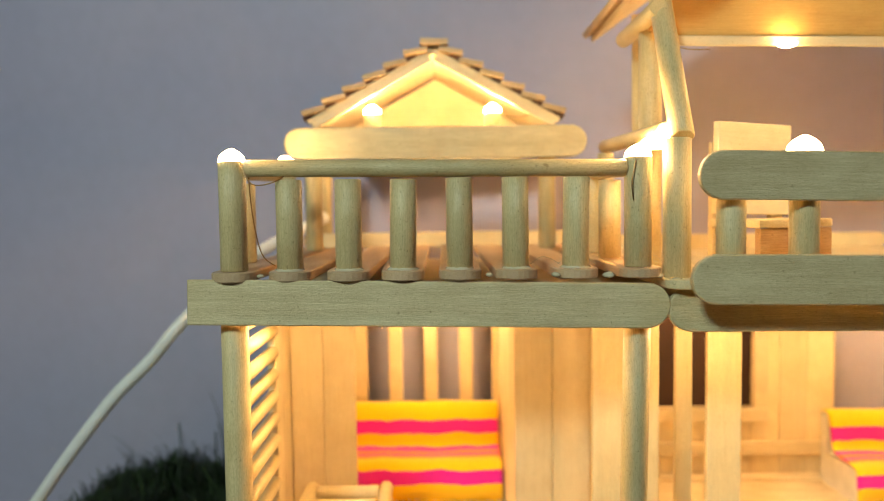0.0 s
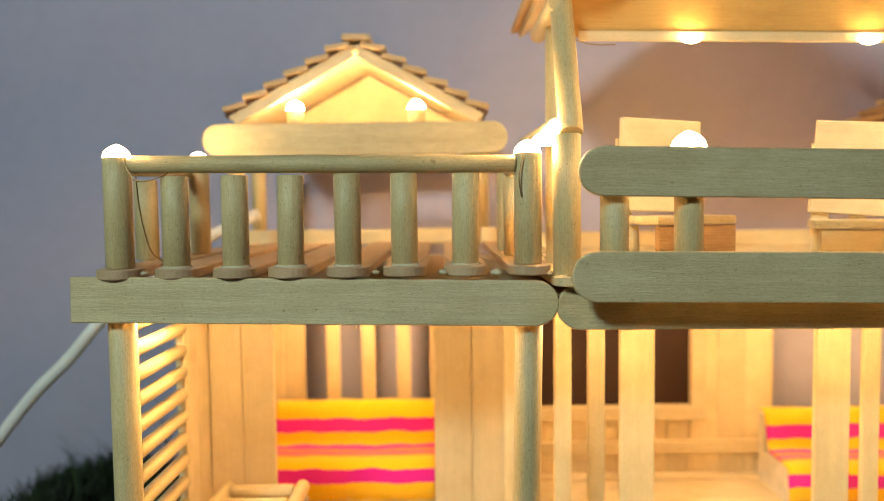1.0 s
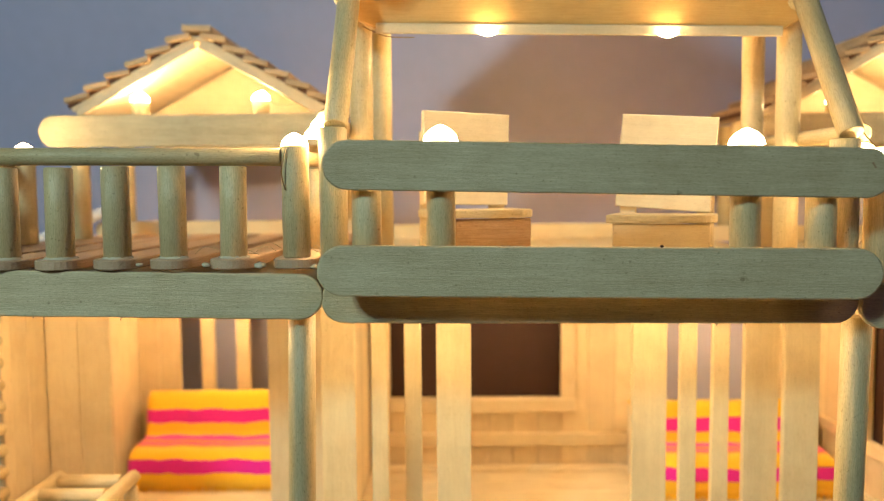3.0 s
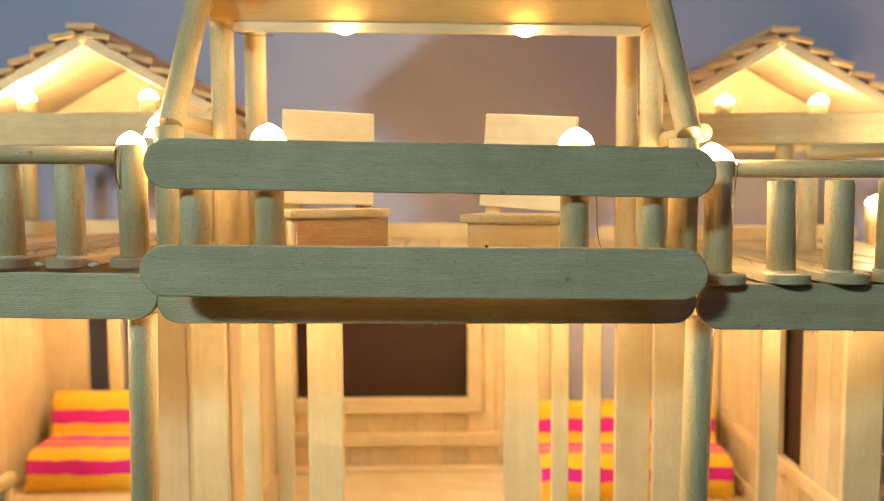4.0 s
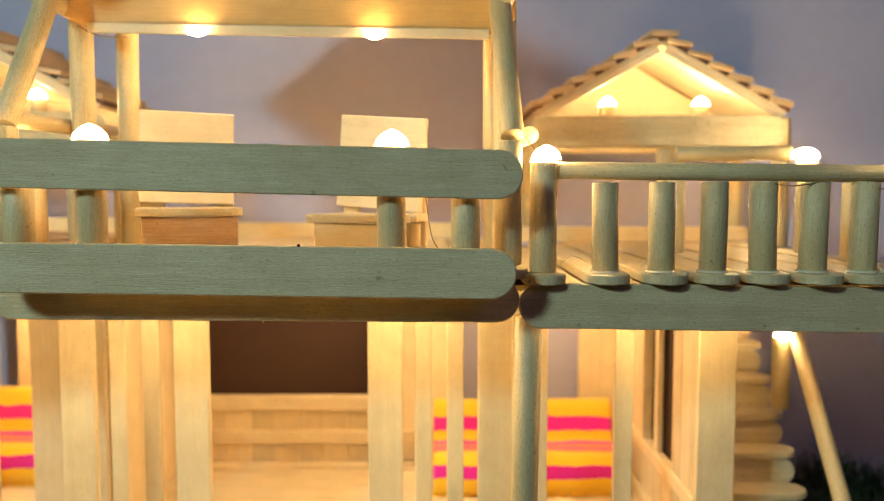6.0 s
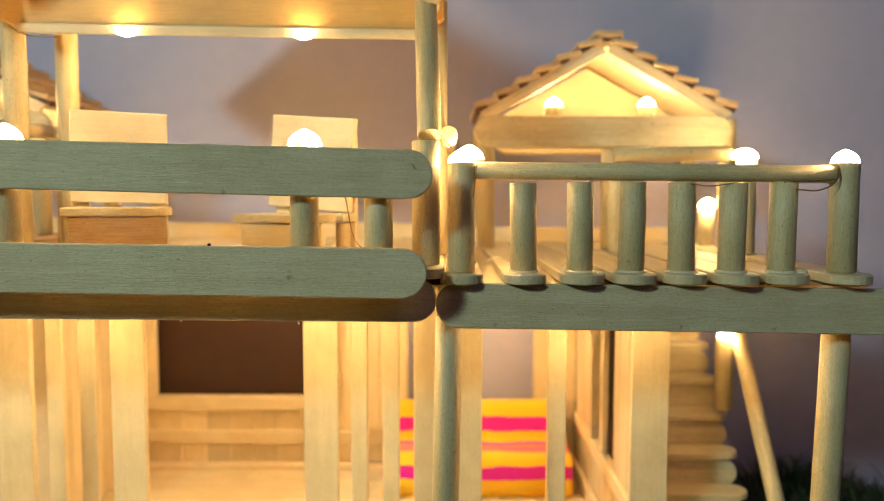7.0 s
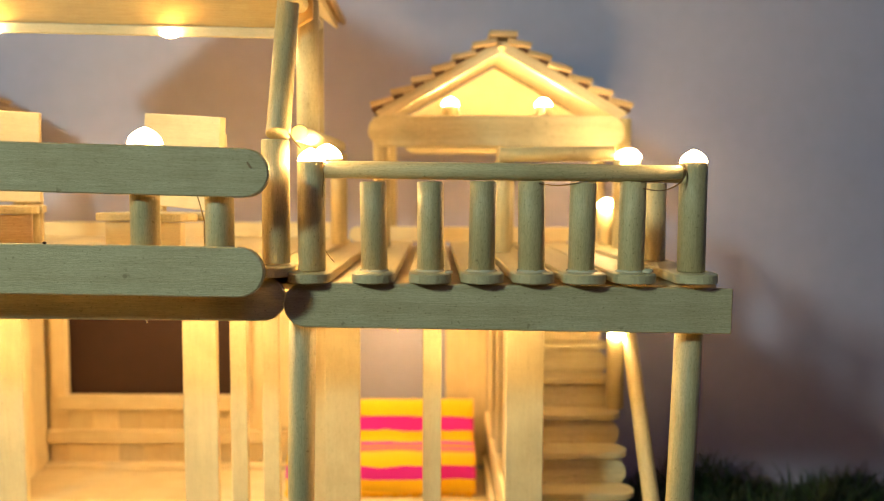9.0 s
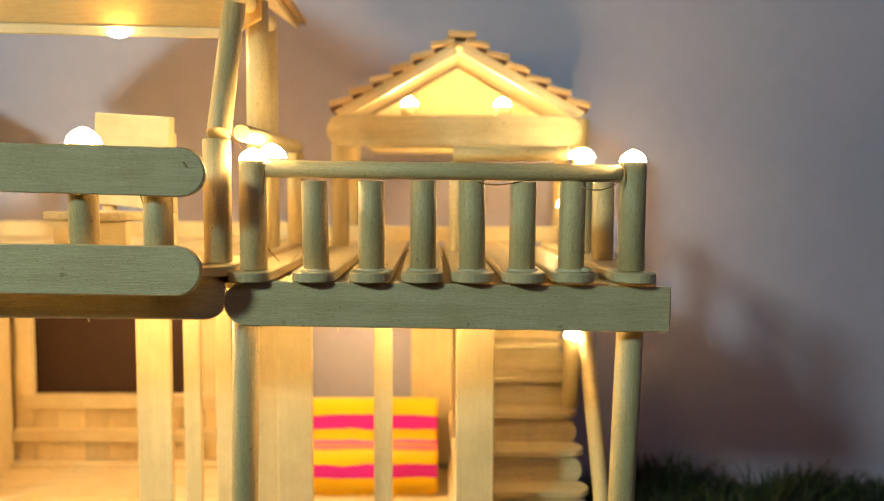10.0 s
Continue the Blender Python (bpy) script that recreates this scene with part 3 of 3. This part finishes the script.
pavilion(24.2, 40, 249, 144.2, 166.5, (-22, 71.4, 240, 137.0), ((-15, 251), (60.8, 253), (-18, 294), (66, 294)), (4.2, 43.2), "open pavilion with a shingled gable roof and round posts", 103.4, 50)
pavilion(244.6, 40, 251, 142, 164.6, (202, 283.5, 247.5, 136.5), ((206, 250), (246, 250.5), (284, 252), (206, 290), (284, 290)), (228.2, 258.6), "open shingled pavilion above the outdoor stairs", 99.3, 43)

# ---- balcony canopy ----
canopy = thing("canopy", (134, 205, 100.9), "gabled wooden canopy over the balcony with lights along its beam", "canopy")
for x, y in ((81, 203), (84.4, 224), (190.4, 203), (188.8, 222)):
    dowel("post", canopy, (x, y, 100.9), (x, y, 166), 6.0)
for x0, x1, z in ((79, 80.4, 131.5), (189.4, 187.6, 129)):
    dowel("strut", canopy, (x0, 169.5, z), (x1, 197.5, z + 46), 5.4)
plank("beam", canopy, (85.5, 196.9, 158), (186, 196.9, 156.3), SOUTH, 2.6, 0.8)
plank("rear_beam", canopy, (81, 222, 168.6), (189, 222, 167.4), SOUTH, 4.0, 2.6)
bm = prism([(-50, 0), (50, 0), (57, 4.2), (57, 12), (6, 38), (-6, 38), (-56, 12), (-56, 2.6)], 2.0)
# The glow is in the board's amber colour; it lets no light through.
part("gable_board", bm, AMBER, canopy, "gable board coloured amber for the lamp glow through it", axes((1, 0, -0.018), SOUTH, (135.5, 198.4, 157.2)))
for s in (-1, 1):
    for i in range(7):
        dx = 54.5 - 8.4 * i
        z = 176 + 0.72 * (54.5 - dx)
        stick("shingle", canopy, (134 + s * dx, 172 + (i % 2), z), (134 + s * dx, 265, z), (s * 0.42, 0, 1), 9.6, 2.0, (False, False), SHINGLE, 2)
    plank("roof_board", canopy, (134 + s * 28, 174, 193), (134 + s * 28, 264, 193), (s * 0.72, 0, 1), 70, 1.6)
    dowel("eave_rod", canopy, (134 + s * 55.5, 186, 163.6), (134 + s * 55.5, 222, 163.6), 4.4)


# ---- chairs ----
def chair(place, turn, tip, front, label):
    x, y, z = place
    ob = thing("chair", (0, 0, 0), label, "chair", "balcony chairs")
    stick("backrest", ob, (-11.7, 0, 25.0 + tip), (11.7, 0, 25.0 - tip), SOUTH, 23.6, 2.4, (False, False), PLANK, 2)
    stick("seat", ob, (-12.6, -3.2, 11.2), (12.6, -3.2, 11.2), (0, 0, 1), 8.2, 2.0, (False, False), STICK, 2)
    stick("seat", ob, (-12.6, -12.2, 11.2), (12.6, -12.2, 11.2), (0, 0, 1), 9.4, 2.0, (False, True), STICK, 8)
    stick("apron", ob, (-11.2, -14.6, 5.1), (11.2, -14.6, 5.1), SOUTH, 9.8, 2.0, (False, False), front, 2)
    for lx in (-9.6, 9.6):
        dowel("leg", ob, (lx, -1.8, 0), (lx, -1.8, 9.8), 3.6)
        plank("back_stile", ob, (lx, 2.0, 2), (lx, 2.0, 32), SOUTH, 4.2, 1.6)
    ob.matrix_basis = pose(x * MM, y * MM, z * MM, 0, 0, turn)
    return ob


SHINGLE2 = wood("reddish_stick", (0.66, 0.46, 0.28), (0.50, 0.32, 0.18), 0.5)
chair((107.6, 203, 100.9), 20, 0.3, SHINGLE2, "small pale wooden chair with a square back")
chair((158.6, 200, 99.4), -20, 0.9, PLANK, "small pale wooden chair turned towards its pair")

# ---- stairs ----
stairs = thing("staircase", (265, 230, 0), "outdoor stairs of wooden sticks with round ends", "staircase")
for i in range(-2, 6):
    y, z = 230 + 8 * i, 38 + 9.6 * i
    stick("tread", stairs, (246 + 6, y + 4.4, z - 1), (283 - 0.4 * i, y + 4.4, z - 1), (0, 0, 1), 9.6, 2.0, (False, True), STICK)
    stick("riser", stairs, (246 + 6, y + 2.2, z - 6.6), (282.4 - 0.4 * i, y + 2.2, z - 6.6), SOUTH, 8.6, 1.8, (False, True), STICK)
part("stringer", box_bm(256, 258, 214, 300, 2, 9.8), PLANK, stairs)
dowel("newel", stairs, (279.6, 237, 50), (279.6, 237, 72.4), 5.6)
dowel("handrail", stairs, (283.6, 238, 75.2), (282, 196, 24.8), 4.6)
dowel("newel", stairs, (282.2, 200, 0), (282.2, 200, 30), 5.0)

# ---- string lights ----
LAMPS = (
    (-19.6, 171.2, 127.6, 1, 3.0), (-18.6, 224.5, 130.0, 1, 2.6), (69.8, 171.2, 127.6, 1, 3.0), (74.0, 176.0, 129.6, 1, 3.1), (75.8, 172.4, 131.6, 1, 2.7),
    (101.6, 161.0, 127.6, 1, 3.6), (163.8, 161.0, 126.4, 1, 3.6), (113.2, 195.6, 156.8, -1, 2.5), (157.4, 195.6, 156.0, -1, 2.5), (112.0, 222.0, 166.3, -1, 3.3), (158.0, 222.0, 165.6, -1, 3.3),
    (196.4, 170.6, 123.4, 1, 3.0), (198.4, 181.0, 124.6, 1, 3.5), (280.4, 170.6, 123.4, 1, 3.0), (279.6, 225.6, 127.0, 1, 3.8), (281.0, 259.6, 112.4, 1, 3.2),
    (4.2, 252.8, 147.8, 1, 2.8), (43.2, 252.8, 147.8, 1, 2.8), (228.2, 254.8, 145.4, 1, 2.8), (258.6, 254.8, 145.4, 1, 2.8),
    (279.6, 236.4, 72.5, 1, 2.6), (-12.0, 186.0, 95.2, -1, 2.6), (30.0, 186.0, 95.2, -1, 2.6), (22.0, 282.0, 95.2, -1, 3.4), (98.0, 186.0, 95.2, -1, 2.6),
    (163.0, 186.0, 95.2, -1, 2.6), (131.0, 236.0, 95.2, -1, 2.6), (128.0, 272.0, 95.2, -1, 2.6), (204.0, 268.0, 95.2, -1, 3.2), (232.0, 188.0, 95.2, -1, 2.4), (260.0, 205.0, 95.2, -1, 1.8),
)


def bulb_mesh(size, mat):
    bm = bmesh.new()
    rows, sides = 4, 14
    squat = 0.5 if size == 2.5 else 0.95 if size < 3.7 else 0.75
    rings = []
    for j in range(rows + 1):
        a = math.pi / 2 * j / rows
        r = size * math.cos(a) ** (1.5 if size < 3.7 else 1.0)
        if j == rows:
            rings.append([bm.verts.new((0, 0, size * squat * MM))])
        else:
            rings.append([bm.verts.new((r * math.cos(2 * math.pi * i / sides) * MM, r * math.sin(2 * math.pi * i / sides) * MM, size * squat * math.sin(a) * MM)) for i in range(sides)])
    for a, b in zip(rings, rings[1:]):
        for i in range(sides):
            f = bm.faces.new((a[i], a[(i + 1) % sides], b[(i + 1) % sides], b[i]) if len(b) > 1 else (a[i], a[(i + 1) % sides], b[0]))
            f.smooth = True
    bm.faces.new(rings[0][::-1])
    return mesh_from(bm, "bulb", mat)


BULBS = {}
for x, y, z, way, size in LAMPS:
    mat = LED_INNER if z == 95.2 else LED_DIM if size == 2.8 and x > 200 else LED_GABLE if size == 2.8 else LED_DIM if size == 3.3 or z == 72.5 else LED_RAIL if size in (2.5, 3.6) else LED
    if (size, mat.name) not in BULBS:
        BULBS[size, mat.name] = bulb_mesh(size, mat)
    ob = new("string_light", BULBS[size, mat.name])
    ob.matrix_basis = pose(x * MM, y * MM, z * MM, 0 if way > 0 else 180, 0, 17 * x)
    tagged(ob, "glowing warm white glue-covered bulb on a post top" if way > 0 else "glowing warm white bulb hanging from a beam", "light", "string lights")

# ---- thin wire of the string lights ----
WIRES = (
    ((-17.5, 169, 128), (-14.5, 168, 122.5), (-9, 168.4, 123.2), (-7, 172, 126)),
    ((-16.5, 173, 127), (-16.0, 174, 116), (-14.6, 176, 107), (-12, 178, 104)),
    ((68.6, 168, 127), (67.6, 167.6, 122), (68.2, 168.4, 118)),
    ((199.6, 168.4, 123), (199.0, 169, 116), (197.8, 174, 106), (200, 180, 100.4)),
    ((277.6, 168, 122), (276.4, 166.6, 119), (272.6, 166.8, 117.2), (268, 168.6, 117.8)),
    ((277.8, 168.6, 123), (277.2, 167, 120), (274, 167.6, 119.4), (266, 168, 119)),
    ((256, 168.2, 119.0), (250, 167.8, 118.2), (244, 168.4, 119.0)),
    ((186.4, 195.6, 168), (187.0, 188, 156), (188.8, 178, 142), (191.0, 170, 131), (194.4, 169, 126)),
    ((166, 163, 126), (170, 172, 118), (172, 178, 106), (176, 186, 101.4)),
    ((82, 199, 159), (88, 197.6, 156.2), (95, 198.4, 156.0)),
    ((157, 197, 156.8), (160, 197, 157), (164, 197.2, 156.6)),
    ((40.6, 252.6, 149), (50, 253, 146), (58, 254, 147.4)),
)
for line in WIRES:
    tagged(new("light_wire", tube_mesh("light_wire", line, 0.30, COPPER, 5)), "thin copper wire of the string lights", "wire", "light wires")

# ---- cable ----
ob = new("power_cable", tube_mesh("power_cable", ((-16, 283, 114), (-40, 262, 100), (-56, 243, 82), (-66, 241, 70), (-78, 240, 58), (-94, 240, 38), (-112, 242, 14), (-122, 244, 2)), 4.2, WHITE))
tagged(ob, "white power cable hanging beside the deck", "cable")


# ---- dried glue and lint along the deck fronts ----
def glue_blob(x, y, z, size, seed):
    bm = bmesh.new()
    bmesh.ops.create_icosphere(bm, subdivisions=2, radius=size * MM)
    for v in bm.verts:
        v.co *= 1 + 0.45 * noise.noise(v.co * 900 + Vector((seed, 0, 0)))
        v.co.z *= 0.55
    for f in bm.faces:
        f.smooth = True
    ob = new("glue_blob", mesh_from(bm, "glue_blob", GLUE))
    ob.matrix_basis = pose(x * MM, y * MM, z * MM, 0, 0, 40 * seed)
    tagged(ob, "glossy blob of dried clear glue on the deck edge", "glue", "glue blobs")


for seed, (x, y, z, size) in enumerate(((51.0, 167.0, 102.2, 1.0), (62.6, 167.2, 102.0, 1.3), (73.6, 168.4, 101.6, 1.2), (36.6, 167.2, 102.3, 0.8), (-13.0, 167.2, 102.6, 0.8), (192.4, 166.6, 99.0, 1.2), (269.4, 165.6, 99.8, 1.1), (226.6, 166.4, 99.5, 0.8), (76.8, 166.2, 100.6, 1.3))):
    glue_blob(x, y, z, size, seed)
for seed in range(9):
    rnd = random.Random(seed + 70)
    x = rnd.choice((rnd.uniform(44, 76), rnd.uniform(194, 280)))
    z = 103.6 if x < 100 else 99.6
    y = rnd.uniform(168, 186)
    points = [(x + 2.2 * k, y + rnd.uniform(-1.5, 1.5), z + 0.3 + (rnd.uniform(0, 2.2) if k in (1, 2) else 0)) for k in range(4)]
    tagged(new("glue_thread", tube_mesh("glue_thread", points, 0.16, GLUE, 5)), "hair-thin thread of dried glue on the deck", "glue", "glue threads")

# ---- small marks on the balcony sticks ----
plank("nail", balcony, (145.3, 155.1, 106.2), (145.3, 155.7, 106.2), (0, 0, 1), 0.7, 0.6, DARK)
plank("dent", balcony, (186.2, 155.15, 122.4), (186.9, 155.15, 121.3), SOUTH, 0.3, 0.12, SHINGLE2)


# ---- grass ----
def grass(x0, x1, y0, count, seed, tall):
    rnd = random.Random(seed)
    verts, faces = [], []
    for _ in range(count):
        x = rnd.uniform(x0, x1)
        y = rnd.uniform(y0, wall_y(x) - 3)
        h = rnd.uniform(0.45, 1.0) * tall * (0.72 + 0.9 * noise.noise(Vector((x * 0.035, y * 0.035, seed))))
        a, lean = rnd.uniform(0, 6.28), rnd.uniform(0.2, 1.0) * h
        w = rnd.uniform(0.25, 0.5)
        dx, dy = math.cos(a), math.sin(a)
        n = len(verts)
        for f, ww in ((0, 1.0), (0.5, 0.8), (0.85, 0.5)):
            px, py, pz = x + dx * lean * f * f, y + dy * lean * f * f, h * f
            verts += [((px - dy * w * ww) * MM, (py + dx * w * ww) * MM, pz * MM), ((px + dy * w * ww) * MM, (py - dx * w * ww) * MM, pz * MM)]
        verts.append(((x + dx * lean) * MM, (y + dy * lean) * MM, h * 0.97 * MM))
        faces += [(n, n + 1, n + 3, n + 2), (n + 2, n + 3, n + 5, n + 4), (n + 4, n + 5, n + 6)]
    me = bpy.data.meshes.new("grass")
    me.from_pydata(verts, [], faces)
    me.materials.append(GRASS)
    return tagged(new("grass", me), "dark green miniature grass tufts around the house", "grass", "", "stuff")


grass(-116, -30, 215, 6500, 3, 16)
grass(-112, -50, 225, 90, 8, 34)
grass(292, 468, 205, 10000, 5, 20)
